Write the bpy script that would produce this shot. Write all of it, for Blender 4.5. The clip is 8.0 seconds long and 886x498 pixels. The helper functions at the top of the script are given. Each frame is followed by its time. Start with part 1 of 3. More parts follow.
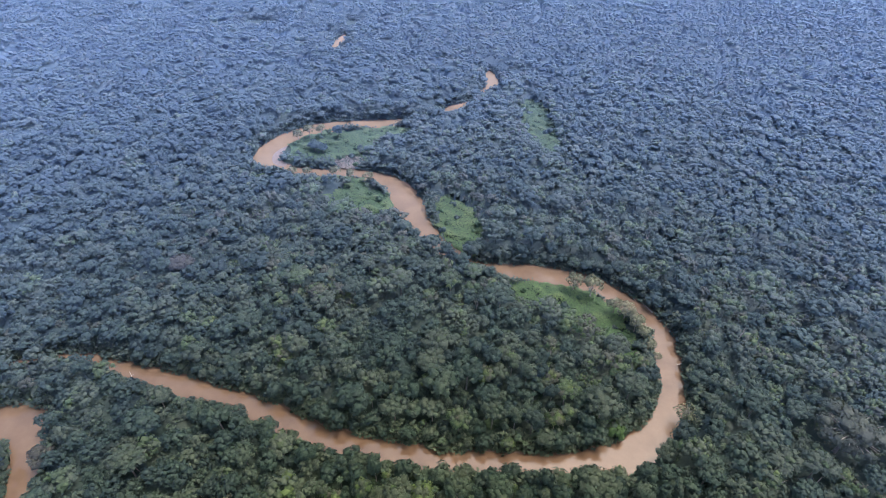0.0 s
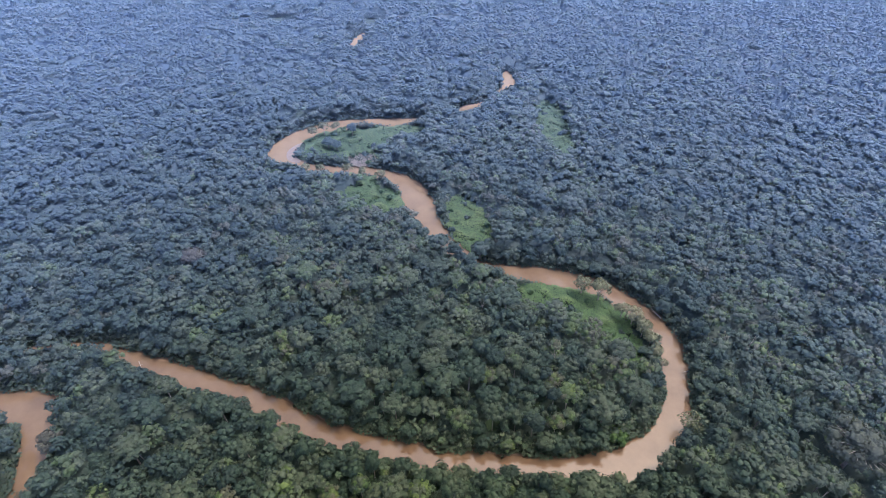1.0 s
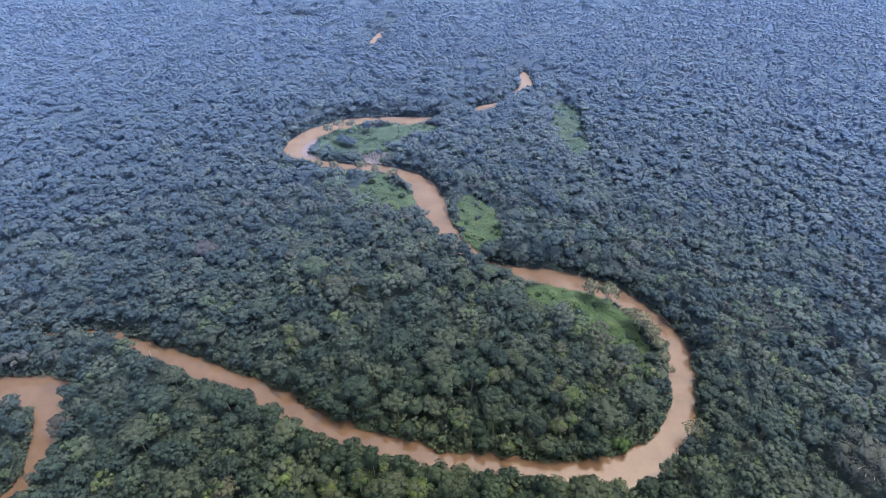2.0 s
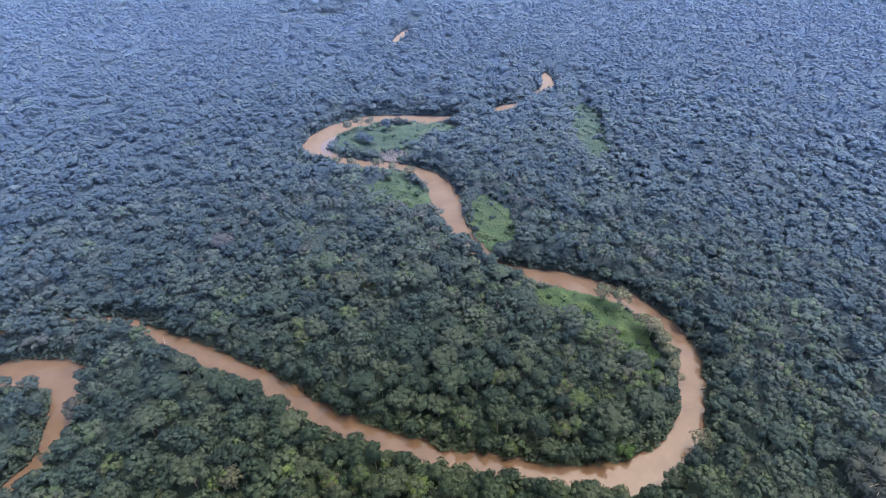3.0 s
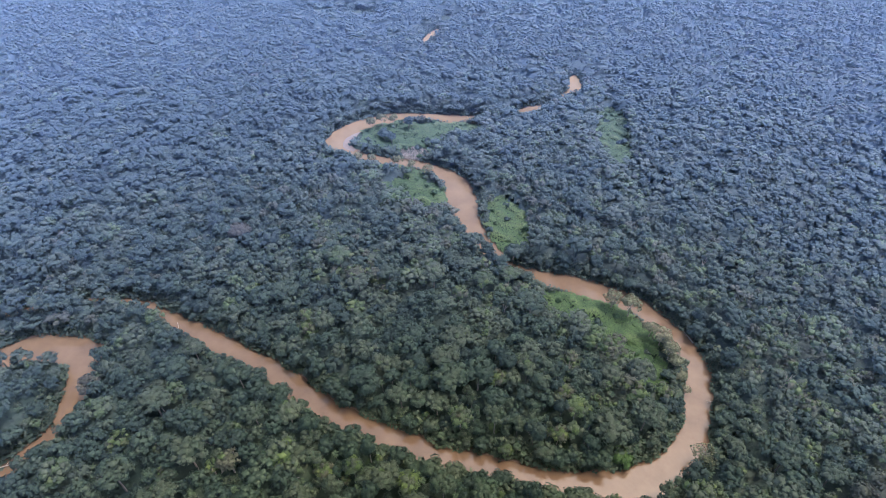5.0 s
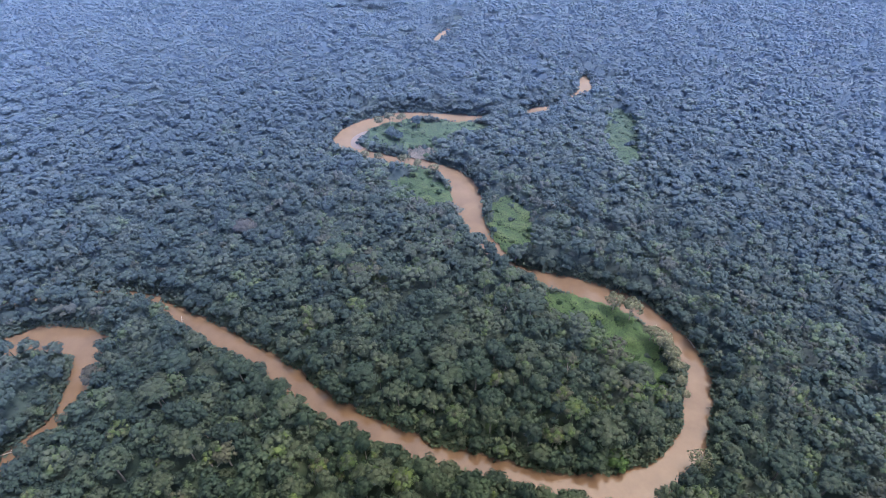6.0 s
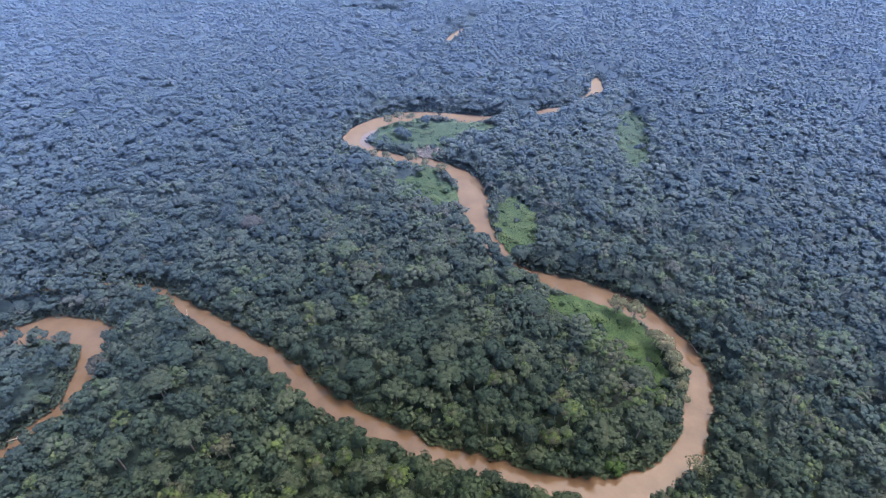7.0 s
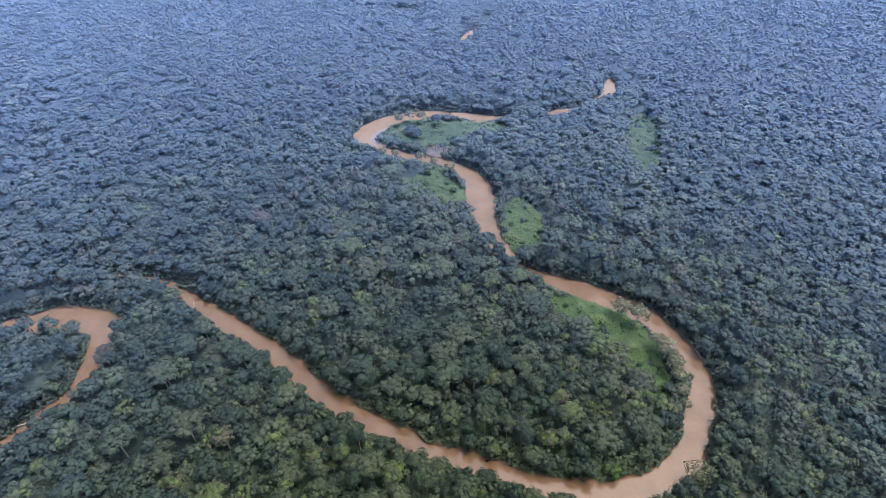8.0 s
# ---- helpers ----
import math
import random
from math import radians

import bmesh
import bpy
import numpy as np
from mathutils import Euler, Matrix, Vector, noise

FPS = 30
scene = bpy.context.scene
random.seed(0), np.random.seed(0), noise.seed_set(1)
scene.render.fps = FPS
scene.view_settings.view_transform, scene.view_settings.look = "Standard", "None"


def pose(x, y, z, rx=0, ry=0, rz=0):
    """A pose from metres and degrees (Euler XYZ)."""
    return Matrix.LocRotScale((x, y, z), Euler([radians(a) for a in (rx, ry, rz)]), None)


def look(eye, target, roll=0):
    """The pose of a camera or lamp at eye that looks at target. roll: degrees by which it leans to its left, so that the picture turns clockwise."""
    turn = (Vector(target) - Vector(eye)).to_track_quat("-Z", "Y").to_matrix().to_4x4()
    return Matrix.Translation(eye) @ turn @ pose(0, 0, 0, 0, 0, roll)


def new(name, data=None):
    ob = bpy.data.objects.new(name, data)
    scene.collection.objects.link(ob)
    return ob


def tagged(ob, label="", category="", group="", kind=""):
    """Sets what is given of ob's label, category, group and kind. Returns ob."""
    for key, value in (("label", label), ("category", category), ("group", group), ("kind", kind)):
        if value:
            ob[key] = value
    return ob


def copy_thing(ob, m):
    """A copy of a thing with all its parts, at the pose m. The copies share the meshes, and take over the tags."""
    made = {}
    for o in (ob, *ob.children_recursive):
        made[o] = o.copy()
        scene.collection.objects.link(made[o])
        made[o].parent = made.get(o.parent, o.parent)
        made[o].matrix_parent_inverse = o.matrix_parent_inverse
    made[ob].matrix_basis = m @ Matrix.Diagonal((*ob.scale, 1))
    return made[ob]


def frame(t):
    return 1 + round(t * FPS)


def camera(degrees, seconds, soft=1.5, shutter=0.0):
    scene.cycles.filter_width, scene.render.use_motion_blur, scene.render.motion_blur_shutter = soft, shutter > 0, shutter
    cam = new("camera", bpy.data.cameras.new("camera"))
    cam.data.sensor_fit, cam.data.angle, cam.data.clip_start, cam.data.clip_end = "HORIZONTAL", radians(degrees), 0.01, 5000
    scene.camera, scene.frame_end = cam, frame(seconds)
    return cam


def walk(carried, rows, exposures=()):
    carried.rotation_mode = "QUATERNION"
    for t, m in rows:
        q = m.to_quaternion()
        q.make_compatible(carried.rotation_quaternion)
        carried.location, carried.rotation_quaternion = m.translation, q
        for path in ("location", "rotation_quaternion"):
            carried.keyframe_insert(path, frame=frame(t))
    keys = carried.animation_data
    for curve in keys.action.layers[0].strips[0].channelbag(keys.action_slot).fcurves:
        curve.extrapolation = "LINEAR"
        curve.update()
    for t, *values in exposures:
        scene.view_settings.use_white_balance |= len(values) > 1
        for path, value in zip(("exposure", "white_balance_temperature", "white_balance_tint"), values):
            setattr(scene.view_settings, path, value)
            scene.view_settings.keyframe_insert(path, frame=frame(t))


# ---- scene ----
# A drone drifts over a rainforest with a muddy, winding river.
cam = camera(78.19, 8.0, soft=0.85)
walk(cam, [
    (0, look((0.00, 0.00, 249.99), (-0.00, 227.83, 54.82), 0.67)),
    (0.5, look((3.30, 0.08, 250.15), (-1.69, 227.68, 54.77), 0.55)),
    (1, look((6.59, 0.18, 250.20), (-3.32, 227.53, 54.71), 0.48)),
    (2.5, look((15.82, 0.52, 250.49), (-9.66, 226.19, 54.46), 0.27)),
    (3, look((19.23, 0.61, 250.39), (-12.57, 225.43, 54.33), 0.10)),
    (3.5, look((22.42, 0.67, 250.39), (-14.89, 224.66, 54.34), 0.02)),
    (4, look((25.65, 1.11, 250.52), (-15.90, 224.19, 54.28), -0.05)),
    (4.5, look((28.78, 1.36, 250.32), (-16.32, 223.85, 54.20), -0.08)),
    (6, look((38.68, 2.74, 250.28), (-16.49, 222.94, 54.15), -0.22)),
    (6.5, look((41.79, 3.03, 250.13), (-16.87, 222.42, 54.10), -0.24)),
    (7, look((45.44, 3.53, 250.13), (-17.20, 221.90, 54.19), -0.37)),
    (7.5, look((48.57, 3.90, 250.22), (-17.98, 221.04, 54.20), -0.41)),
    (8, look((51.95, 4.54, 250.27), (-18.40, 220.36, 54.13), -0.52)),
])

# ---- light ----
SUN_AT = Vector((0.32, 0.14, 1.0)).normalized()
world = bpy.data.worlds.new("hazy_sky")
scene.world = world
world.use_nodes = True
wn, wl = world.node_tree.nodes, world.node_tree.links
sky = wn.new("ShaderNodeTexSky")
sky.sky_type = "NISHITA"
sky.sun_disc = False
sky.sun_elevation = math.asin(SUN_AT.z)
sky.sun_rotation = math.atan2(SUN_AT.x, SUN_AT.y)
sky.air_density, sky.dust_density, sky.ozone_density = 1.0, 6.0, 0.6
wl.new(sky.outputs["Color"], wn["Background"].inputs["Color"])
wn["Background"].inputs["Strength"].default_value = 0.16
sun_data = bpy.data.lights.new("sun", "SUN")
sun_data.energy, sun_data.angle, sun_data.color = 1.2, radians(7), (1.0, 0.93, 0.82)
sun = new("sun", sun_data)
sun.matrix_world = look(SUN_AT * 400, (0, 0, 0))
scene.view_settings.exposure = 0.58


# ---- materials ----
def material(name):
    m = bpy.data.materials.new(name)
    m.use_nodes = True
    m.node_tree.nodes.clear()
    return m, m.node_tree.nodes, m.node_tree.links


def node(nodes, kind, **inputs):
    n = nodes.new(kind)
    for key, value in inputs.items():
        n.inputs[key.replace("_", " ")].default_value = value
    return n


def maths(nodes, links, op, a, b):
    n = nodes.new("ShaderNodeMath")
    n.operation = op
    for i, v in enumerate((a, b)):
        if isinstance(v, (int, float)):
            n.inputs[i].default_value = v
        else:
            links.new(v, n.inputs[i])
    return n.outputs[0]


def ramp(nodes, links, fac, stops):
    n = nodes.new("ShaderNodeValToRGB")
    while len(n.color_ramp.elements) < len(stops):
        n.color_ramp.elements.new(0.5)
    for e, (at, colour) in zip(n.color_ramp.elements, stops):
        e.position, e.color = at, (*colour, 1)
    links.new(fac, n.inputs["Fac"])
    return n.outputs["Color"]


def noise_tex(nodes, links, scale, detail=3.0, rough=0.55):
    co = nodes.new("ShaderNodeNewGeometry")
    n = node(nodes, "ShaderNodeTexNoise", Scale=scale, Detail=detail, Roughness=rough)
    links.new(co.outputs["Position"], n.inputs["Vector"])
    return n.outputs["Fac"]


def mix_colour(nodes, links, fac, a, b, blend="MIX"):
    n = nodes.new("ShaderNodeMix")
    n.data_type, n.blend_type = "RGBA", blend
    for socket, v in ((n.inputs[0], fac), (n.inputs[6], a), (n.inputs[7], b)):
        if isinstance(v, (int, float)):
            socket.default_value = v
        elif isinstance(v, tuple):
            socket.default_value = (*v, 1)
        else:
            links.new(v, socket)
    return n.outputs[2]


# colour, falloff and top weight of the haze imitated by gloss
HAZE, HAZE_POWER, HAZE_MOST = (0.51, 0.705, 1.0), 2.25, 0.92


def finish(m, nodes, links, colour, rough=0.6, spec=0.3, bump=None, through_light=0.0, haze=1.0, tint=HAZE):
    """Matt body under a bluish gloss that imitates distance haze, stronger at a grazing view of the flat canopy."""
    body = node(nodes, "ShaderNodeBsdfPrincipled", Roughness=rough)
    body.inputs["Specular IOR Level"].default_value = spec
    links.new(colour, body.inputs["Base Color"])
    if bump is not None:
        b = node(nodes, "ShaderNodeBump", Strength=bump[1], Distance=bump[2])
        links.new(bump[0], b.inputs["Height"])
        links.new(b.outputs["Normal"], body.inputs["Normal"])
    shader = body.outputs[0]
    if through_light:
        t = nodes.new("ShaderNodeBsdfTranslucent")
        links.new(colour, t.inputs["Color"])
        mixer = node(nodes, "ShaderNodeMixShader", Fac=through_light)
        links.new(shader, mixer.inputs[1])
        links.new(t.outputs[0], mixer.inputs[2])
        shader = mixer.outputs[0]
    # gloss weighted against an upright normal paints distance haze over the surface
    if haze:
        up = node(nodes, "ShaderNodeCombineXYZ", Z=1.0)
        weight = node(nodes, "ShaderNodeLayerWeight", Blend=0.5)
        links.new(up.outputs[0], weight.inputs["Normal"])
        haze_gloss = node(nodes, "ShaderNodeBsdfGlossy", Roughness=1.0, Color=(*tint, 1))
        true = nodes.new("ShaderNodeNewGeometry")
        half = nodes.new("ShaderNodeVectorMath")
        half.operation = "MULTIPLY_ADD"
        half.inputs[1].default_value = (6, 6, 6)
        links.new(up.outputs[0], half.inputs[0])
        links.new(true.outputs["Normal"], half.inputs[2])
        links.new(half.outputs[0], haze_gloss.inputs["Normal"])
        grazing = maths(nodes, links, "POWER", weight.outputs["Facing"], HAZE_POWER)
        grazing = maths(nodes, links, "MULTIPLY", grazing, HAZE_MOST * haze)
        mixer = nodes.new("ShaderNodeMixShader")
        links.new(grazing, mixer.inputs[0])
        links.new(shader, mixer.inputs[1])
        links.new(haze_gloss.outputs[0], mixer.inputs[2])
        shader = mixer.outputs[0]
    out = nodes.new("ShaderNodeOutputMaterial")
    links.new(shader, out.inputs["Surface"])
    return m


def leaf_material(name, stops, vary=0.46, light=0.34, haze=1.0):
    """Foliage: one hue a tree, from the mesh's species value, with lighter and darker leaf bunches."""
    m, n, l = material(name)
    sp = n.new("ShaderNodeAttribute")
    sp.attribute_name = "species"
    info, geo = n.new("ShaderNodeObjectInfo"), n.new("ShaderNodeNewGeometry")
    wander = noise_tex(n, l, 0.012, 2.0)
    v = maths(n, l, "ADD", sp.outputs["Fac"], maths(n, l, "MULTIPLY", maths(n, l, "SUBTRACT", info.outputs["Random"], 0.5), 0.35))
    v = maths(n, l, "ADD", v, maths(n, l, "MULTIPLY", maths(n, l, "SUBTRACT", wander, 0.5), 0.5))
    colour = ramp(n, l, v, stops)
    grain = maths(n, l, "ADD", maths(n, l, "MULTIPLY", geo.outputs["Random Per Island"], vary * 1.2),
                  maths(n, l, "MULTIPLY", noise_tex(n, l, 1.6, 4.0, 0.7), vary * 1.6))
    grain = maths(n, l, "ADD", grain, 1.0 - vary * 1.4)
    colour = mix_colour(n, l, 1.0, colour, ramp(n, l, maths(n, l, "MULTIPLY", grain, 0.5), ((0, (0, 0, 0)), (1, (2, 2, 2)))), "MULTIPLY")
    return finish(m, n, l, colour, rough=0.55, spec=0.3, bump=(noise_tex(n, l, 2.2, 3.0, 0.7), 0.5, 0.4), through_light=light, haze=haze)


GREENS = ((0.0, (0.036, 0.059, 0.032)), (0.25, (0.047, 0.078, 0.038)), (0.45, (0.062, 0.095, 0.045)), (0.62, (0.081, 0.107, 0.053)),
          (0.78, (0.101, 0.125, 0.067)), (0.9, (0.098, 0.149, 0.042)), (0.97, (0.136, 0.180, 0.042)), (1.0, (0.108, 0.112, 0.058)))
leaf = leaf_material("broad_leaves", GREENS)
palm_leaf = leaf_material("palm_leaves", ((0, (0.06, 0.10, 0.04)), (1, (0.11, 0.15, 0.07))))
pale_leaf = leaf_material("pale_leaves", ((0, (0.165, 0.185, 0.095)), (1, (0.255, 0.255, 0.150))), vary=0.5, light=0.4, haze=0.6)
bright_leaf = leaf_material("bright_low_leaves", ((0, (0.060, 0.118, 0.026)), (0.6, (0.093, 0.166, 0.038)), (1, (0.132, 0.198, 0.052))), haze=0.75)
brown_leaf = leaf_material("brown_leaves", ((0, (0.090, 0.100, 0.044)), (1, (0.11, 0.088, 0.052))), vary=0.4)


def bark_material():
    m, n, l = material("pale_bark")
    c = ramp(n, l, noise_tex(n, l, 0.8, 4.0), ((0.3, (0.16, 0.13, 0.10)), (0.7, (0.36, 0.33, 0.28))))
    return finish(m, n, l, c, rough=0.85, spec=0.2, bump=(noise_tex(n, l, 6.0), 0.4, 0.1))


def ground_material():
    m, n, l = material("leafy_ground")
    c = ramp(n, l, noise_tex(n, l, 0.35, 6.0, 0.7), ((0.3, (0.016, 0.026, 0.012)), (0.5, (0.032, 0.055, 0.02)), (0.7, (0.05, 0.075, 0.03))))
    geo, sep = n.new("ShaderNodeNewGeometry"), n.new("ShaderNodeSeparateXYZ")
    l.new(geo.outputs["Position"], sep.inputs[0])
    low = maths(n, l, "ADD", sep.outputs["Z"], maths(n, l, "MULTIPLY", noise_tex(n, l, 0.5), 0.5))
    mud = ramp(n, l, low, ((0.42, (1, 1, 1)), (0.85, (0, 0, 0))))
    c = mix_colour(n, l, mud, c, (0.20, 0.13, 0.085))
    return finish(m, n, l, c, rough=0.9, spec=0.2, bump=(noise_tex(n, l, 0.6, 6.0, 0.75), 0.8, 1.5), haze=0.6)


def water_material():
    m, n, l = material("muddy_water")
    swirl = noise_tex(n, l, 0.06, 6.0, 0.65)
    c = ramp(n, l, swirl, ((0.32, (0.112, 0.066, 0.037)), (0.5, (0.148, 0.090, 0.052)), (0.68, (0.176, 0.112, 0.067))))
    # pale tint: haze and sky glare painted over the distant water
    return finish(m, n, l, c, rough=0.05, spec=0.95, bump=(noise_tex(n, l, 0.5, 4.0, 0.6), 0.06, 0.3), haze=1.0, tint=(0.92, 0.88, 0.90))


bark, soil, muddy_water = bark_material(), ground_material(), water_material()
m_, n_, l_ = material("bleached_wood")
bleached = finish(m_, n_, l_, ramp(n_, l_, noise_tex(n_, l_, 1.2), ((0.3, (0.30, 0.24, 0.19)), (0.7, (0.52, 0.45, 0.38)))), rough=0.9)

m_, n_, l_ = material("wet_sand")
sand = finish(m_, n_, l_, ramp(n_, l_, noise_tex(n_, l_, 0.6, 5.0), ((0.3, (0.20, 0.135, 0.092)), (0.7, (0.29, 0.215, 0.16)))), rough=0.8, bump=(noise_tex(n_, l_, 3.0), 0.4, 0.2))

# ---- plan of the river: x, y and width along its middle ----
UPPER = [(-560, 820, -8), (-420, 800, -8), (-320, 764, -8), (-275, 756, 4), (-250, 757, 15), (-225, 765, 2), (-195, 775, -8), (-145, 770, -8), (-130, 764, 10), (-126, 748, 17),
         (-128, 730, -3), (-131, 712, 5), (-132, 696, 14), (-134, 680, 15), (-136, 664, 9), (-118, 646, -8), (-60, 654, -8), (6, 640, -8), (44, 614, -6), (50, 594, 12), (52, 570, 16),
         (45, 552, 11), (30, 530, 2), (17, 514, 14), (4, 504, 14), (-20, 490, -6), (-48, 477, 15),
         (-70, 474, 18), (-92, 471, 19), (-124, 461, 20), (-146, 442, 20)]
MIDDLE = [(-155, 421, 23), (-153, 404, 20), (-139, 395, 14), (-116, 388, 13), (-88, 388, 13), (-65, 385, 15), (-43, 373, 19), (-29, 350, 23),
          (-22.5, 330, 22), (-14, 313, 18), (-5, 298, 15), (3, 288, 14), (12, 279.5, 11), (22, 274, 10), (34, 270.5, 14), (49, 268, 16), (75, 265, 17),
          (97, 258, 16), (113, 244, 17), (124, 231, 16), (130.5, 213, 15), (128, 193, 16)]
LOWER = [(124.5, 173, 15), (117, 158, 16), (105, 146, 17), (88, 136, 19), (69, 132.5, 13), (47, 132.5, 11), (19, 132.8, 12), (1, 132.6, 12.5),
         (-16, 136.4, 12.5), (-39, 139.6, 13.3), (-72, 149.7, 13.7), (-100, 162.6, 14.4), (-128, 170.6, 14.4), (-152, 177.6, 14.2), (-170, 182.5, 12), (-187, 189, 8)]
LAST = [(-208, 193, 7), (-240, 186, 6), (-275, 169, 7), (-312, 148, 9), (-304, 120, 16), (-277, 120, 20), (-257, 134, 24), (-242, 147, 23),
        (-226, 151, 22), (-211, 149, 22), (-202, 137, 16), (-195, 122, 14), (-191.5, 110, 13), (-192, 99, 13), (-196, 88, 12), (-199, 74, 12),
        (-204, 58, 14), (-220, 30, 14), (-260, 0, 14)]


def spline(rows, step=2.5):
    """A smooth line through the rows, at even steps."""
    p = np.array(rows, float)
    p = np.vstack([2 * p[0] - p[1], p, 2 * p[-1] - p[-2]])
    out = []
    for a, b, c, d in zip(p, p[1:], p[2:], p[3:]):
        k = max(2, int(np.hypot(*(c - b)[:2]) / step))
        t = np.linspace(0, 1, k, endpoint=False)[:, None]
        out.append(0.5 * (2 * b + (c - a) * t + (2 * a - 5 * b + 4 * c - d) * t**2 + (3 * b - a - 3 * c + d) * t**3))
    return np.vstack(out)


RIVER = spline(UPPER + MIDDLE + LOWER + LAST).astype(np.float32)


def bank(x, y):
    """Metres from the water's edge, negative in the river."""
    x, y = np.ravel(x), np.ravel(y)
    x, y = x.astype(np.float32), y.astype(np.float32)
    out = np.full(len(x), 1e9)
    for i in range(0, len(x), 2000):
        dx = x[i:i + 2000, None] - RIVER[None, :, 0]
        dy = y[i:i + 2000, None] - RIVER[None, :, 1]
        out[i:i + 2000] = (np.hypot(dx, dy) - RIVER[None, :, 2] / 2).min(1)
    # small bays and points along the edge
    return out + 0.9 * np.sin(0.23 * x + 1.7 * np.sin(0.11 * y)) * np.sin(0.27 * y + 1.3) + 0.5 * np.sin(0.61 * x - 0.4 * y)


# open patches of low growth: middle, half axes, turn in degrees
CLEARINGS = [(77, 242.5, 37, 17, -22), (101, 214, 9.5, 21, 22), (-62, 344, 29, 20, -10), (10, 314, 16, 33, 12), (89, 472, 14, 52, 4), (-103, 430, 36, 29, 8),
             (-58, 452, 28, 16, 0), (8, 491, 13, 6, 35), (-252, 741, 16, 9, 0), (-104, 375, 52, 7, 0), (-81, 404, 15, 12, 0)]


def clearing(x, y):
    """Below 1 inside an open patch."""
    out = np.full(np.shape(x), 1e9)
    for cx, cy, a, b, turn in CLEARINGS:
        c, s = math.cos(radians(turn)), math.sin(radians(turn))
        u, v = (x - cx) * c + (y - cy) * s, -(x - cx) * s + (y - cy) * c
        out = np.minimum(out, np.hypot(u / a, v / b))
    return out + 0.16 * np.sin(0.19 * x + 1.5 * np.sin(0.13 * y)) * np.sin(0.21 * y)


# ---- meshes ----
def mesh_from(name, verts, faces, mat, species=None, smooth=False, normals=None):
    """A mesh of triangles from arrays; species is one value a vertex, normals one vector a vertex."""
    me = bpy.data.meshes.new(name)
    verts, faces = np.asarray(verts, np.float32), np.asarray(faces, np.int32)
    me.vertices.add(len(verts))
    me.vertices.foreach_set("co", verts.ravel())
    me.loops.add(faces.size)
    me.loops.foreach_set("vertex_index", faces.ravel())
    me.polygons.add(len(faces))
    me.polygons.foreach_set("loop_start", np.arange(0, faces.size, faces.shape[1], dtype=np.int32))
    if smooth:
        me.polygons.foreach_set("use_smooth", np.ones(len(faces), bool))
    me.update(calc_edges=True)
    at = me.attributes.new("species", "FLOAT", "POINT")
    at.data.foreach_set("value", np.asarray(np.broadcast_to(0.4 if species is None else species, len(verts)), np.float32))
    me.materials.append(mat)
    if normals is not None:
        me.normals_split_custom_set_from_vertices(np.asarray(normals, np.float32))
    return me


def part(name, mesh, parent, label=""):
    ob = new(name, mesh)
    ob.parent = parent
    return tagged(ob, label) if label else ob


def join(pieces):
    verts, faces, n = [], [], 0
    for v, f in pieces:
        verts.append(v)
        faces.append(f + n)
        n += len(v)
    return np.vstack(verts), np.vstack(faces)


def unit(v):
    return v / np.maximum(np.linalg.norm(v, axis=-1, keepdims=True), 1e-6)


def bunches(rng, at, out, size, rim, tilt=0.6, dome=0.3):
    """Small leaf bunches: ragged little fans or bent sprays at the places given, facing roughly outwards. Vertices, faces, normals."""
    n = len(at)
    axis = unit(out + rng.normal(0, tilt, (n, 3)))
    side = unit(np.cross(axis, rng.normal(0, 1, (n, 3))))
    other = np.cross(axis, side)
    s = size * rng.uniform(0.6, 1.35, n)
    soft = unit(out + 0.28 * axis)
    if rim == 2:  # a bent leaf spray of two faces
        corner = rng.uniform(0.6, 1.15, (n, 4)) * s[:, None]
        way = np.stack([side, other, -side, -other], 1)
        verts = at[:, None] + corner[..., None] * way
        verts[:, (0, 2)] -= axis[:, None] * (dome * 1.4 * s * rng.uniform(0.2, 1.5, n))[:, None, None]
        pair = np.array([(0, 1, 3), (1, 2, 3)])
        return verts.reshape(-1, 3), (pair[None] + (np.arange(n) * 4)[:, None, None]).reshape(-1, 3), np.repeat(soft, 4, 0)
    ang = 2 * np.pi * (np.arange(rim)[None] + rng.uniform(-0.3, 0.3, (n, rim))) / rim
    rad = s[:, None] * rng.uniform(0.45, 1.1, (n, rim))
    ring = at[:, None] + rad[..., None] * (np.cos(ang)[..., None] * side[:, None] + np.sin(ang)[..., None] * other[:, None])
    ring = ring - axis[:, None] * (dome * s * rng.uniform(0.3, 1.5, n))[:, None, None]
    verts = np.concatenate([at[:, None] + axis[:, None] * (dome * s)[:, None, None], ring], 1).reshape(-1, 3)
    k = np.arange(rim)
    fan = np.stack([np.zeros(rim, int), k + 1, (k + 1) % rim + 1], 1)
    return verts, (fan[None] + (np.arange(n) * (rim + 1))[:, None, None]).reshape(-1, 3), np.repeat(soft, rim + 1, 0)


def sphere_dirs(rng, n, low=-0.2):
    z = rng.uniform(low, 1, n)
    a = rng.uniform(0, 2 * np.pi, n)
    r = np.sqrt(1 - z * z)
    return np.stack([r * np.cos(a), r * np.sin(a), z], 1)


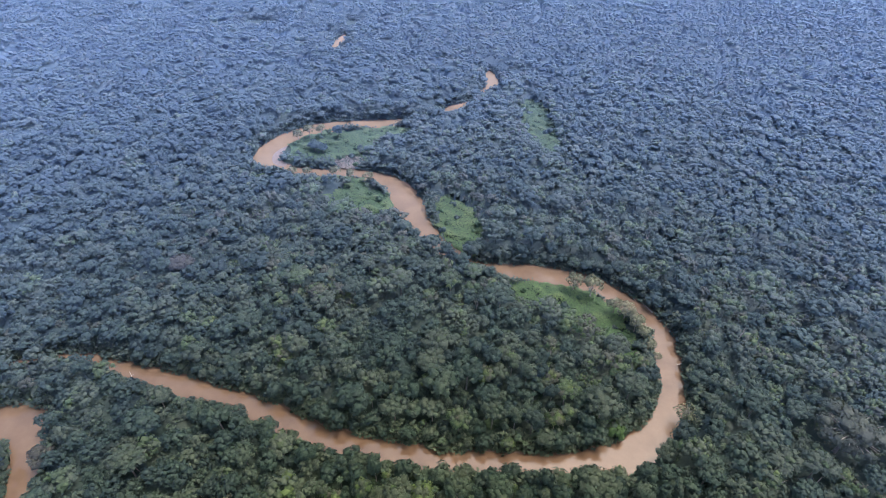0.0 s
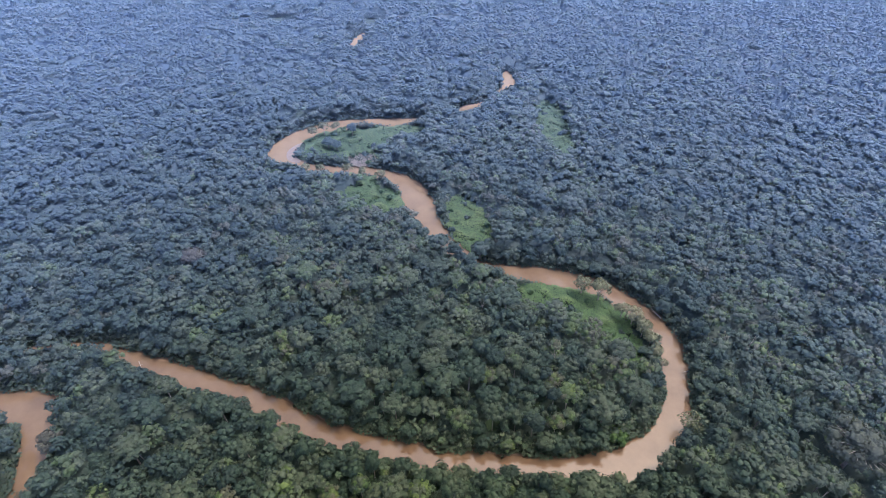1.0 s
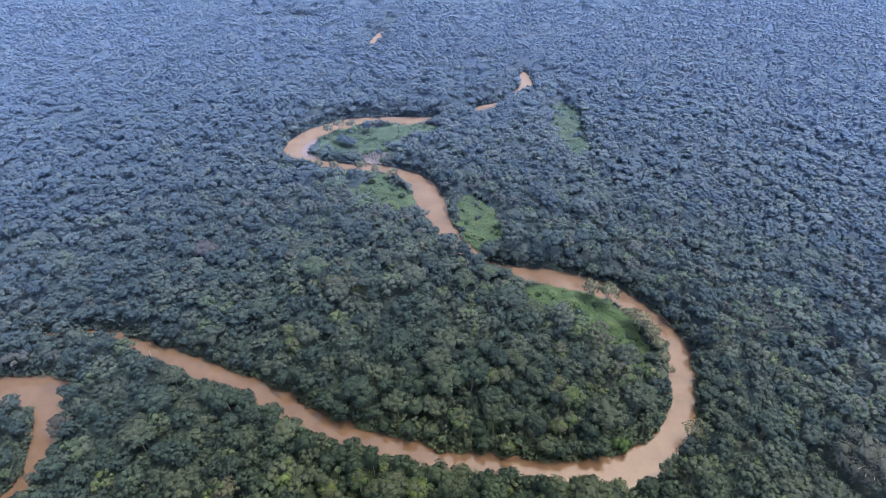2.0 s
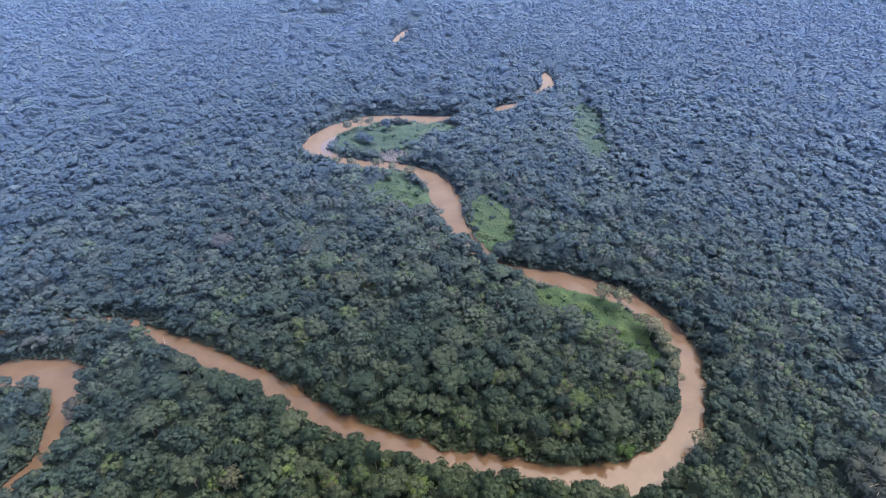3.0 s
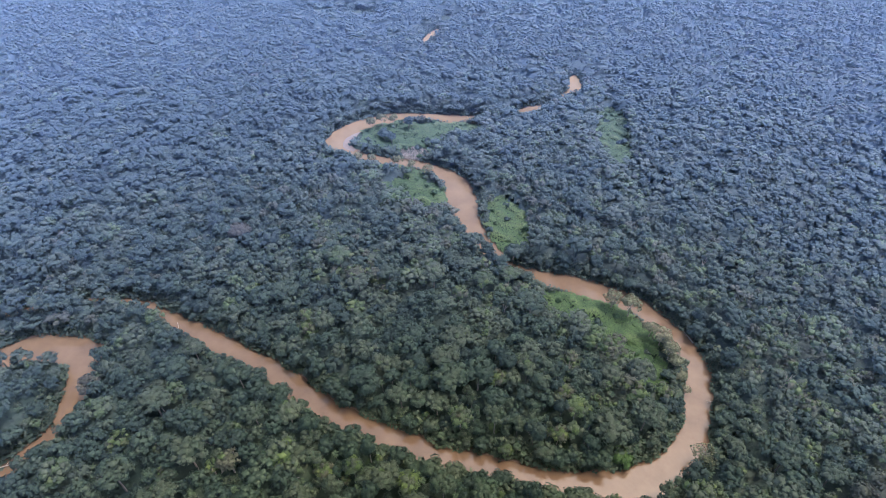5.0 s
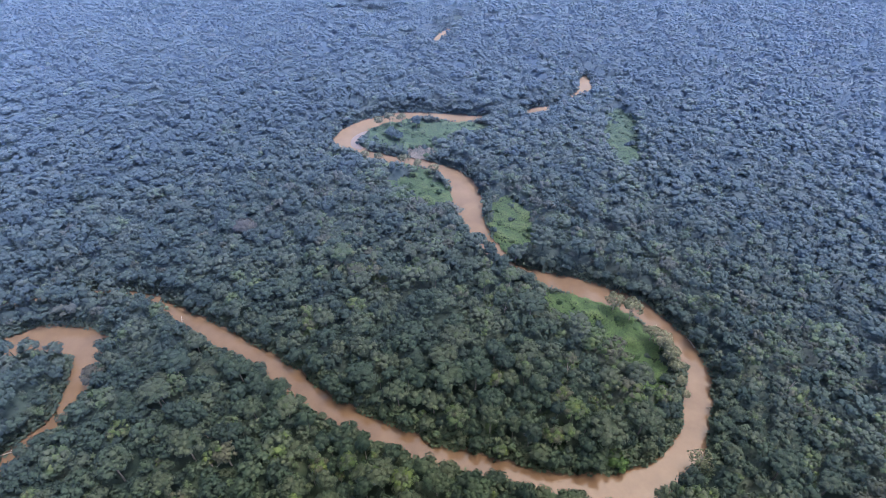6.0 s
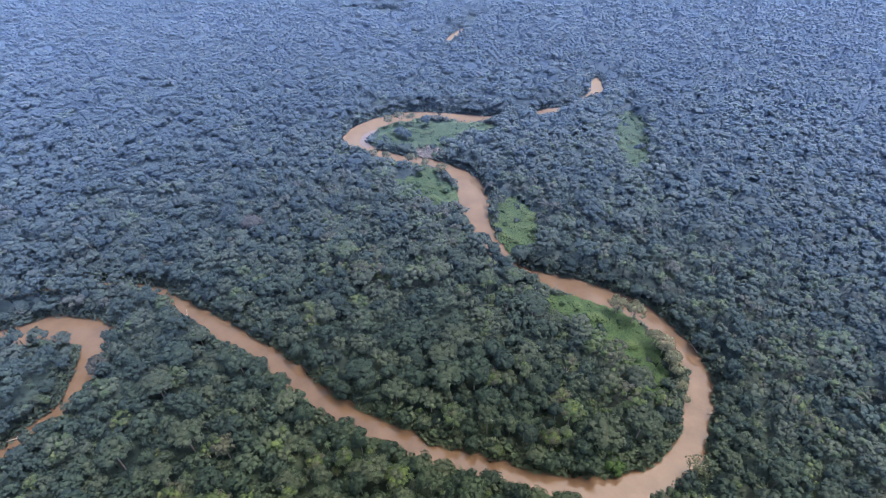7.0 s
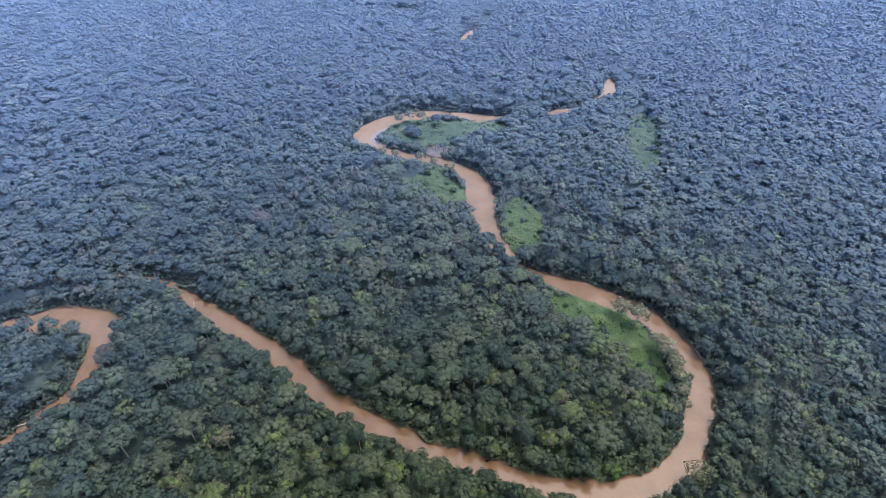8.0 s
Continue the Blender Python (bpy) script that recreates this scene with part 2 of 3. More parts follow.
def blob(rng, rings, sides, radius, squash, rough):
    """A rough closed dome, the filler core of a crown or the body of a bough."""
    verts = [(0, 0, radius * squash)]
    for i in range(1, rings + 1):
        a = math.pi * 0.62 * i / rings
        for j in range(sides):
            b = 2 * math.pi * (j + 0.5 * (i % 2)) / sides
            r = radius * rng.uniform(1 - rough, 1 + rough)
            verts.append((r * math.sin(a) * math.cos(b), r * math.sin(a) * math.sin(b), squash * r * math.cos(a)))
    faces = [(0, 1 + j, 1 + (j + 1) % sides) for j in range(sides)]
    for i in range(rings - 1):
        for j in range(sides):
            a, b = 1 + i * sides + j, 1 + i * sides + (j + 1) % sides
            faces += [(a, a + sides, b), (b, a + sides, b + sides)]
    return np.array(verts, float), np.array(faces)


def crown(seed, radius, squash, lumps, leaves, size, rim, lump_size=0.42, open_crown=False, core=0.5, tilt=0.4, sides=5, body=0.72):
    """A crown round the origin: rounded boughs, each covered in leaf bunches, round a core toned darker to imitate
    inner shade.
    Vertices, faces, normals and each vertex's tone, which differs from bough to bough."""
    rng = np.random.default_rng(seed)
    dirs = sphere_dirs(rng, lumps * 8, -0.05)
    chosen = [dirs[0]]
    for d in dirs:  # spread the boughs over the dome
        if len(chosen) < lumps and min(np.linalg.norm(d - c) for c in chosen) > 1.5 / math.sqrt(lumps):
            chosen.append(d)
    c = np.array(chosen)
    reach = rng.uniform(0.52, 0.86, (len(c), 1))
    stretch = np.array([radius, radius * rng.uniform(0.8, 1.1), radius * squash])
    centres = c * reach * stretch
    sizes = radius * lump_size * rng.uniform(0.6, 1.2, len(c))
    per = leaves * sizes**2 / (sizes**2).sum()
    at, out, tone, domes, dome_out, dome_tone = [], [], [], [], [], []
    for centre, s, k, d in zip(centres, sizes, per, c):
        k = max(3, int(k))
        o = unit(sphere_dirs(rng, k, -0.4) + 0.35 * d)
        shade = rng.normal(0, 0.07)
        at.append(centre + o * s * np.array([1, 1, 0.8]) * rng.uniform(0.86, 1.1, (k, 1)))
        out.append(unit(o + 0.35 * d))
        tone.append(np.full(k, shade))
        if sides:  # the leafy body of the bough
            bv, bf = blob(rng, 2, sides, s * body, 0.8, 0.25)
            domes.append((centre + bv, bf))
            dome_out.append(unit(unit(bv) + 0.35 * d))
            dome_tone.append(np.full(len(bv), shade))
    at, out, tone = np.vstack(at), np.vstack(out), np.concatenate(tone)
    v, f, nrm = bunches(rng, at, out, size, rim, tilt)
    tone = np.repeat(tone, len(v) // len(at))
    if sides:
        bv, bf = join(domes)
        f = np.vstack([f, bf + len(v)])
        v, nrm, tone = np.vstack([v, bv]), np.vstack([nrm, *dome_out]), np.concatenate([tone, *dome_tone])
    # filler against see-through; its lowered tone paints the shade inside the crown
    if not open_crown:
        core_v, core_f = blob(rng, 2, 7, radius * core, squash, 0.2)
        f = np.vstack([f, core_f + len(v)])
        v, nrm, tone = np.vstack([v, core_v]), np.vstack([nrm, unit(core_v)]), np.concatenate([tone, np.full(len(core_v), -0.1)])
    return v, f, nrm, tone


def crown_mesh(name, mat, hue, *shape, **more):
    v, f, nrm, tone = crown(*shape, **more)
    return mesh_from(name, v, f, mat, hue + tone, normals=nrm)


def tube(points, radii, sides=6):
    """A tapered limb through the points."""
    p = np.array(points, float)
    ring = []
    for i, (c, r) in enumerate(zip(p, radii)):
        d = unit(p[min(i + 1, len(p) - 1)] - p[max(i - 1, 0)])
        s = unit(np.cross(d, (0.31, 0.95, 0.1)))
        o = np.cross(d, s)
        a = 2 * np.pi * np.arange(sides) / sides
        ring.append(c + r * (np.cos(a)[:, None] * s + np.sin(a)[:, None] * o))
    faces = []
    for i in range(len(p) - 1):
        for j in range(sides):
            a, b = i * sides + j, i * sides + (j + 1) % sides
            faces += [(a, b, a + sides), (b, b + sides, a + sides)]
    return np.vstack(ring), np.array(faces)


def trunk(seed, height, radius, spread, rise, limbs=5, lean=0.5):
    """A trunk with buttressed foot and limbs that run out into the crown."""
    rng = np.random.default_rng(seed)
    tip = np.array([rng.normal(0, lean), rng.normal(0, lean), height])
    pieces = [tube([(0, 0, -0.3), tip * (0.05, 0.05, 0.05), tip * 0.5, tip * 0.85, tip], [radius * 1.9, radius * 1.1, radius * 0.85, radius * 0.7, radius * 0.4])]
    for i in range(limbs):
        a = 2 * math.pi * (i + rng.uniform(-0.3, 0.3)) / limbs
        foot = tip * rng.uniform(0.72, 0.92)
        end = tip + np.array([math.cos(a) * spread, math.sin(a) * spread, rise * rng.uniform(0.2, 1)])
        mid = (foot + end) / 2 + np.array([0, 0, rise * 0.25])
        pieces.append(tube([foot, mid, end], [radius * 0.45, radius * 0.3, radius * 0.1], 4))
    return join(pieces)


def frond_mesh(n=8):
    """An arching palm frond with drooping leaflets on both sides of its rib."""
    verts, faces = [], []
    for i in range(n + 1):
        t = i / n
        x, z = 3.6 * t, 1.1 * math.sin(t * 2.3) - 1.2 * t * t
        w = 0.75 * math.sin(math.pi * min(1, 0.12 + 0.9 * t)) + 0.05
        verts += [(x, 0, z), (x + 0.35, w, z - 0.45 * w), (x + 0.35, -w, z - 0.45 * w)]
    for i in range(n):
        a, b = 3 * i, 3 * i + 3
        faces += [(a, b, a + 1), (a, a + 2, b)] + ([(b, b + 1, a + 1), (b, a + 2, b + 2)] if i % 3 or n < 5 else [])
    return np.array(verts, float), np.array(faces)


# ---- ground and river ----
def stretch_axis(low, high, fine, far_low, far_high):
    mid = np.arange(low, high + 0.1, fine)
    grow = np.cumsum(fine * 1.25 ** np.arange(1, 40))
    left, right = low - grow, high + grow
    return np.concatenate([[far_low], left[left > far_low + 50][::-1], mid, right[right < far_high - 50], [far_high]])


def build_ground():
    xs, ys = stretch_axis(-330, 230, 4, -4500, 4500), stretch_axis(20, 520, 4, -4500, 4900)
    gx, gy = np.meshgrid(xs, ys)
    d = bank(gx, gy)
    rough = np.array([noise.noise((x * 0.05, y * 0.05, 0)) for x, y in zip(gx.ravel(), gy.ravel())])
    z = np.clip((d + 0.6 * rough) * 0.38, -1.6, 1.3) + np.where(d > 6, 0.5 * rough + 0.3, 0)
    v = np.stack([gx.ravel(), gy.ravel(), z], 1)
    w = len(xs)
    i = (np.arange(len(ys) - 1)[:, None] * w + np.arange(w - 1)).ravel()
    ground = new("ground", mesh_from("ground", v, np.stack([i, i + 1, i + 1 + w, i + w], 1), soil, smooth=True))
    tagged(ground, "dark leafy forest floor with muddy river banks", "ground", kind="structure")
    v = np.array([(-700, -60, 0), (300, -60, 0), (300, 900, 0), (-700, 900, 0)], float)
    river = new("water", mesh_from("water", v, np.array([(0, 1, 2, 3)]), muddy_water))
    tagged(river, "opaque orange-brown river water winding through rainforest", "river", kind="structure")


build_ground()


# ---- where the trees stand ----
# single trees told apart by their looks: x, y, radius
PALE = [(84, 250, 6.4), (93.5, 243.5, 7.6), (105, 230.5, 5.8), (110, 224.5, 6.6), (114.5, 216, 6.2), (117, 208, 5.6), (119, 201, 4.4), (121.5, 195, 2.8),
        (-131, 436, 5.6), (-122, 442, 6.2), (-112, 446, 5.8), (-124, 378.5, 4.4), (-112, 378.5, 4.6), (-88, 377, 5.4), (-76, 374.5, 5.0), (-61, 370.5, 4.8)]
SINGLE = [(193, 140, 16.5), (-168, 258, 8.5), (124.5, 156.5, 6.0), (-97, 444, 4.6), (-114, 421, 6.0), (-106, 417, 5.0), (-8, 231, 5.5), (-90.6, 103.6, 6.0), (19.5, 281.5, 7.0), (-7, 284, 5.2), (2, 277, 5.0), (13, 268.5, 5.4), (212, 206, 4.6), (156, 295, 4.5), (-186.5, 128.5, 6.0), (87, 149, 6.6)]
TAKEN = np.array(PALE + SINGLE + [(-81, 402, 17), (-142, 416, 11)])


def in_view(x, y, margin=0.0):
    """The stretch of plan that the flight overlooks."""
    near = (y > np.where(np.abs(x) < 160, -50, 30) - margin) & (x < 150 + 0.60 * y + margin) & (x > -130 - 1.17 * y - margin)
    return near & (y < 875 + 0.2 * np.maximum(x, 0) + margin) & (y < 1520 + 1.09 * x + margin)


def plant(seed=5):
    """Trees by falling sizes, none closer than their crowns allow. Rows of x, y, radius, bank."""
    rng = np.random.default_rng(seed)
    cell, grid, kept = 11.0, {}, []
    for low, high, tries in ((7.4, 10.0, 3200), (5.8, 7.6, 9000), (4.6, 6.0, 34000), (3.4, 5.0, 60000), (2.2, 3.4, 60000)):
        x, y = rng.uniform(-1300, 800, tries), rng.uniform(-60, 1040, tries)
        if high < 4:
            x, y = rng.uniform(-560, 400, tries), rng.uniform(-60, 430, tries)
        r = rng.uniform(low, high, tries)
        ok = in_view(x, y, 10) & ((y + 0.2 * np.abs(x) < 560) | (high > 5.5))
        x, y, r = x[ok], y[ok], r[ok]
        d, c = bank(x, y), clearing(x, y)
        for px, py, pr, pd, pc in zip(x, y, r, d, c):
            if pd < 0.22 * pr + 0.3 or pc < 1 + 0.35 * pr / 12 or (pd < 9 and pr > 6.4):
                continue
            if (np.hypot(TAKEN[:, 0] - px, TAKEN[:, 1] - py) < TAKEN[:, 2] * 0.8 + 0.5 * pr).any():
                continue
            i, j = int(px // cell), int(py // cell)
            gap = 0.60 if py + 0.2 * abs(px) < 480 else 0.52
            near = (q for a in (-1, 0, 1, -2, 2) for b in (-1, 0, 1, -2, 2) for q in grid.get((i + a, j + b), ()))
            if all((px - qx) ** 2 + (py - qy) ** 2 > (gap * (pr + qr)) ** 2 for qx, qy, qr in near):
                grid.setdefault((i, j), []).append((px, py, pr))
                kept.append((px, py, pr, pd))
    return np.array(kept)


TREES = plant()
RANK = np.argsort(np.hypot(TREES[:, 0] - 20, TREES[:, 1] - 115))
TREES = TREES[RANK]
kind_rng = np.random.default_rng(11)
N_TREES = len(TREES)
PICK, TURN, HUE = kind_rng.random(N_TREES), kind_rng.uniform(0, 360, N_TREES), kind_rng.random(N_TREES)
LIFT = kind_rng.uniform(0.84, 1.2, N_TREES)
LIFT = np.where(TREES[:, 1] + 0.2 * np.abs(TREES[:, 0]) > 430, 0.62 + 0.38 * LIFT, LIFT)
HUE = np.where(HUE < 0.94, 0.05 + 0.78 * HUE / 0.94, np.where(HUE < 0.995, 0.86 + 0.10 * kind_rng.random(N_TREES), 1.0))
SHORT = (bank(TREES[:, 0], TREES[:, 1] + 7) < TREES[:, 3] - 3) & (TREES[:, 3] < 13)  # south banks, where the trees stay low
SHORT_TO = 0.85 + 0.45 * PICK
TOWARDS = TREES[:, :2] - (25, 1.5)
AWAY = np.hypot(TREES[:, 0] - 25, TREES[:, 1])
TOWARDS = TOWARDS / AWAY[:, None]
CLEAR = np.full(N_TREES, 99.0)  # how far behind a tree open water lies; upstream the trees there are low enough to let it be seen
for s_ in np.arange(62, 1, -2.5):
    wet = bank(TREES[:, 0] + s_ * TOWARDS[:, 0], TREES[:, 1] + s_ * TOWARDS[:, 1]) < -1
    CLEAR = np.where(wet, s_, CLEAR)
LOW_TO = np.where((TREES[:, 1] > 285) & (CLEAR < 70), 250 * CLEAR / AWAY + 1.5 * PICK, 99)
OPEN = clearing(TREES[:, 0], TREES[:, 1])
HUE = np.where(np.hypot((TREES[:, 0] - 35) / 42, (TREES[:, 1] - 425) / 34) < 1, np.clip(HUE + 0.35, 0, 0.93), HUE)  # younger, lighter growth
HUE = np.where(HUE < 0.86, np.clip(HUE + 0.17 * np.clip(TREES[:, 0] / 220, -1, 1), 0.02, 0.85), HUE)  # darker greens to the west, lighter to the east
HUE = np.where(OPEN < 1.9, np.clip(HUE + 0.3, 0, 0.95), HUE)
IS_PALM = (TREES[:, 2] < 3.5) & (PICK < np.where((TREES[:, 0] > 120) & (TREES[:, 1] < 200), 0.5, 0.16))
IS_WIDE = (TREES[:, 2] > 6.2) & (PICK < 0.45)
IS_BANK = (TREES[:, 3] < 9) & ~IS_PALM


def tree_scale(n):
    """Width and height of a tree against its six-metre pattern."""
    s = TREES[n, 2] / 6.0
    h = s**0.55 * LIFT[n] * np.where(SHORT[n] & (LOW_TO[n] > 90), SHORT_TO[n], 1.0) * np.clip(0.55 + 0.75 * (OPEN[n] - 1), 0.55, 1)
    h = h * np.where(TREES[n, 3] < 7, np.where(TREES[n, 1] > 300, 0.62, 0.78), 1.0)
    return s, np.maximum(np.minimum(h, LOW_TO[n] / 17.0), 0.2)


def tree_pose(n, sink=0.0):
    s, h = tree_scale(n)
    z = 0.6 if TREES[n, 3] < 6 else 1.2
    return Matrix.LocRotScale((TREES[n, 0], TREES[n, 1], z - sink), Euler((0, 0, radians(TURN[n]))), (s, s, h))


def pattern(name, label, category, group, crown_mesh, trunk_mesh, high):
    """A tree to copy: a base with its trunk and crown."""
    base = new(name)
    tagged(base, label, category, group)
    part("trunk", trunk_mesh, base)
    part("crown", crown_mesh, base).location = (0, 0, high)
    return base


def stand(patterns, which, names_done):
    """Copies of the patterns at the trees given; each pattern itself takes the first place."""
    for k, n in enumerate(which):
        if k >= len(patterns):
            copy_thing(patterns[k % len(patterns)], tree_pose(n))
        names_done.add(int(n))
    for base, n in zip(patterns, which):
        base.matrix_basis = tree_pose(n)


PLANTED = set()
CROWN_AT = 12.0
near_patterns = []
for k in range(16):
    r = np.random.default_rng(100 + k)
    large = k > 9
    shape = (200 + k, 6.0, r.uniform(0.5, 0.7) if large else r.uniform(0.55, 0.88), int(r.integers(20, 28) if large else r.integers(9, 18)),
             900 if large else 470, 0.40 if large else 0.56, 2, r.uniform(0.26, 0.32) if large else r.uniform(0.34, 0.46))
    hue = (0.08, 0.2, 0.3, 0.42, 0.5, 0.58, 0.66, 0.74, 0.15, 0.88, 0.36, 0.5, 0.25, 0.62, 0.7, 0.45)[k]
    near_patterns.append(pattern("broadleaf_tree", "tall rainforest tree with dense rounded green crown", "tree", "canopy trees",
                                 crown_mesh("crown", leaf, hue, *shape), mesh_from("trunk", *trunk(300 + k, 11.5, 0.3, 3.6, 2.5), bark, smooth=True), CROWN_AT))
free = [n for n in range(N_TREES) if not IS_PALM[n] and not IS_WIDE[n] and not IS_BANK[n] and in_view(TREES[n, 0], TREES[n, 1])][:300]
stand(near_patterns[:10], [n for n in free if TREES[n, 2] <= 6.4], PLANTED)
stand(near_patterns[10:], [n for n in free if TREES[n, 2] > 6.4], PLANTED)

wide_patterns = []
for k in range(5):
    wide_patterns.append(pattern("spreading_tree", "emergent rainforest tree with wide flattened layered crown", "tree", "emergent trees",
                                 crown_mesh("crown", leaf, (0.3, 0.55, 0.68, 0.78, 0.6)[k], 400 + k, 6.0, 0.42, 24, 820, 0.40, 2, 0.27),
                                 mesh_from("trunk", *trunk(450 + k, 13.0, 0.28, 4.2, 1.5, 7), bark, smooth=True), 13.2))
free = [n for n in range(N_TREES) if IS_WIDE[n] and not IS_BANK[n] and in_view(TREES[n, 0], TREES[n, 1])]
stand(wide_patterns, free[:90], PLANTED)

bank_patterns = []
for k in range(8):
    r = np.random.default_rng(500 + k)
    bank_patterns.append(pattern("riverside_tree", "leafy riverside tree overhanging the muddy river bank", "tree", "riverside trees",
                                 crown_mesh("crown", leaf, (0.1, 0.28, 0.45, 0.35, 0.6, 0.2, 0.7, 0.5)[k], 520 + k, 6.0, r.uniform(0.75, 1.15), 14, 440, 0.56, 2, 0.40),
                                 mesh_from("trunk", *trunk(540 + k, 9.0, 0.26, 3.4, 2.0, 5, 0.9), bark, smooth=True), 9.0))
free = [n for n in range(N_TREES) if IS_BANK[n] and in_view(TREES[n, 0], TREES[n, 1])]
stand(bank_patterns, free[:220], PLANTED)

# palms: each frond a part
FROND = mesh_from("frond", *frond_mesh(), palm_leaf, 0.5)
PALM_TRUNK = mesh_from("trunk", *tube([(0, 0, -0.3), (0.1, 0, 1), (0.35, 0.1, 7), (0.3, 0.2, 13.2)], [0.3, 0.2, 0.16, 0.13]), bark, smooth=True)


def build_palm():
    base = tagged(new("palm_tree"), "slender palm with a star of arching feathery fronds", "palm", "palms")
    part("trunk", PALM_TRUNK, base)
    rng = np.random.default_rng(7)
    for i in range(13):
        frond = part("frond", FROND, base)
        up = rng.uniform(-35, 12)
        frond.matrix_basis = pose(0.3, 0.2, 13.1, 0, up, i * 360 / 13 + rng.uniform(-9, 9))
    return base


free = [n for n in range(N_TREES) if IS_PALM[n] and in_view(TREES[n, 0], TREES[n, 1])]
stand([build_palm()], free[:110], PLANTED)

pale_crowns = []
for k in range(4):
    pale_crowns.append((crown_mesh("crown", pale_leaf, 0.2 + 0.2 * k, 600 + k, 4.0, 0.72, 20, 520, 0.36, 2, 0.27, open_crown=True, sides=0), mesh_from("trunk", *trunk(620 + k, 6.2, 0.2, 2.9, 2.0, 8, 0.6), bleached, smooth=True)))
for k, (x, y, r) in enumerate(PALE):
    base = tagged(new("pale_tree"), "thin pale grey-leaved tree on the river bank, branches showing", "tree", "pale riverside trees")
    part("trunk", pale_crowns[k % 4][1], base, "whitish bare branches")
    part("crown", pale_crowns[k % 4][0], base, "sparse pale leaves").location = (0, 0, 6.6)
    base.matrix_basis = Matrix.LocRotScale((x, y, 0.5), Euler((0, 0, k * 1.7)), (r / 4, r / 4, r / 4))


def build_single(name, label, x, y, radius, squash, high, mat, hue, seed, leaves=420, size=0.9, open_crown=False, limbs=9):
    base = tagged(new(name), label, "tree")
    part("trunk", mesh_from("trunk", *trunk(seed + 1, high, 0.05 * radius + 0.12, radius * 0.75, radius * squash * 0.8, limbs), bark, smooth=True), base)
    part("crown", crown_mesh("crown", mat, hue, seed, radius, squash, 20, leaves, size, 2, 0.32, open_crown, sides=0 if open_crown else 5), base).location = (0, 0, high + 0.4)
    base.location = (x, y, 0.8)


LOOKS = [("giant_tree", "huge brownish half-bare tree crown with many twigs", 0.55, 17, brown_leaf, 0.2, 1900, 0.62, False, 24),
         ("brown_tree", "reddish-brown domed tree crown among green ones", 0.6, 13, brown_leaf, 0.9, 700, 0.7, False, 9),
         ("grey_tree", "grey bare-twigged tree leaning over the river", 0.5, 7, pale_leaf, 0.0, 380, 0.5, True, 14),
         ("dark_tree", "dark round tree standing in a grassy clearing", 1.0, 8, leaf, 0.1, 420, 0.7, False, 9),
         ("dark_tree", "dark bushy tree in the open river bend", 0.8, 6, leaf, 0.15, 420, 0.7, False, 9),
         ("dark_tree", "dark bushy tree in the open river bend", 0.8, 6, leaf, 0.25, 420, 0.7, False, 9),
         ("yellow_green_tree", "light yellow-green tree crown in the forest", 0.8, 13, leaf, 0.95, 420, 0.7, False, 9),
         ("yellow_green_tree", "broad light yellow-green tree crown in the forest", 0.7, 13, leaf, 0.97, 420, 0.7, False, 9),
         ("round_tree", "round olive-green tree leaning over the river's narrows", 0.6, 8.5, leaf, 0.62, 620, 0.66, False, 9),
         ("bank_tree", "tall dark tree above the river's narrows", 1.1, 12, leaf, 0.2, 480, 0.66, False, 9),
         ("bank_tree", "tall dark tree above the river's narrows", 1.2, 10, leaf, 0.15, 480, 0.66, False, 9),
         ("bank_tree", "green tree hiding the river's narrows", 0.9, 9, leaf, 0.45, 480, 0.66, False, 9),
         ("lime_tree", "small lime-green tree crown among dark ones", 0.8, 13, leaf, 0.96, 420, 0.62, False, 9),
         ("lime_tree", "small lime-green tree crown among dark ones", 0.8, 13, leaf, 0.93, 420, 0.62, False, 9),
         ("overhanging_tree", "greyish-brown fine-leaved tree overhanging the river bend", 0.7, 8.5, brown_leaf, 0.5, 700, 0.5, False, 12),
         ("spreading_bush", "broad low light-green bush near the river bend", 0.5, 2.6, bright_leaf, 0.3, 700, 0.5, False, 9)]
for k, ((x, y, r), (name, label, *look_of)) in enumerate(zip(SINGLE, LOOKS)):
    squash, high, mat, hue, leaves, size, open_crown, limbs = look_of
    build_single(name, label, x, y, r, squash, high, mat, hue, 700 + 10 * k, leaves, size, open_crown, limbs)

# bare pale stems that lean through the canopy: x, y, height, lean east, lean north
for x, y, high, east, north in [(-128, 106, 14, 3, -5), (-106, 112, 13, 4, -5), (-92, 95, 14, -3, 4), (-60, 104, 15, 3, -4), (160, 128, 15, 5, -4),
                                (150, 120, 14, 6, -3), (168, 118, 14, 5, 4), (170, 205, 16, 4, 4), (60, 190, 17, -2, 1), (20, 225, 18, 2, 0),
                                (185, 250, 16, 4, 5), (-140, 125, 13, -4, -3), (-20, 112, 12, 3, 3), (140, 290, 17, 3, 5)]:
    base = tagged(new("dead_tree"), "bare pale dead tree stem leaning through the canopy", "dead tree", "dead trees")
    east, north = 0.6 * east, 0.6 * north
    mid = (east * 0.35, north * 0.35, high * 0.6)
    part("stem", mesh_from("stem", *tube([(0, 0, -0.3), mid, (east, north, high)], [0.22, 0.17, 0.08]), bleached, smooth=True), base)
    for side in (-1, 1):
        part("branch", mesh_from("branch", *tube([mid, (east * 0.7 + side * 1.4, north * 0.7 + 0.8, high * 0.82), (east * 0.8 + side * 3, north + 1, high * 0.95)], [0.10, 0.07, 0.03], 4), bleached), base)
    base.location = (x, y, 0.8)


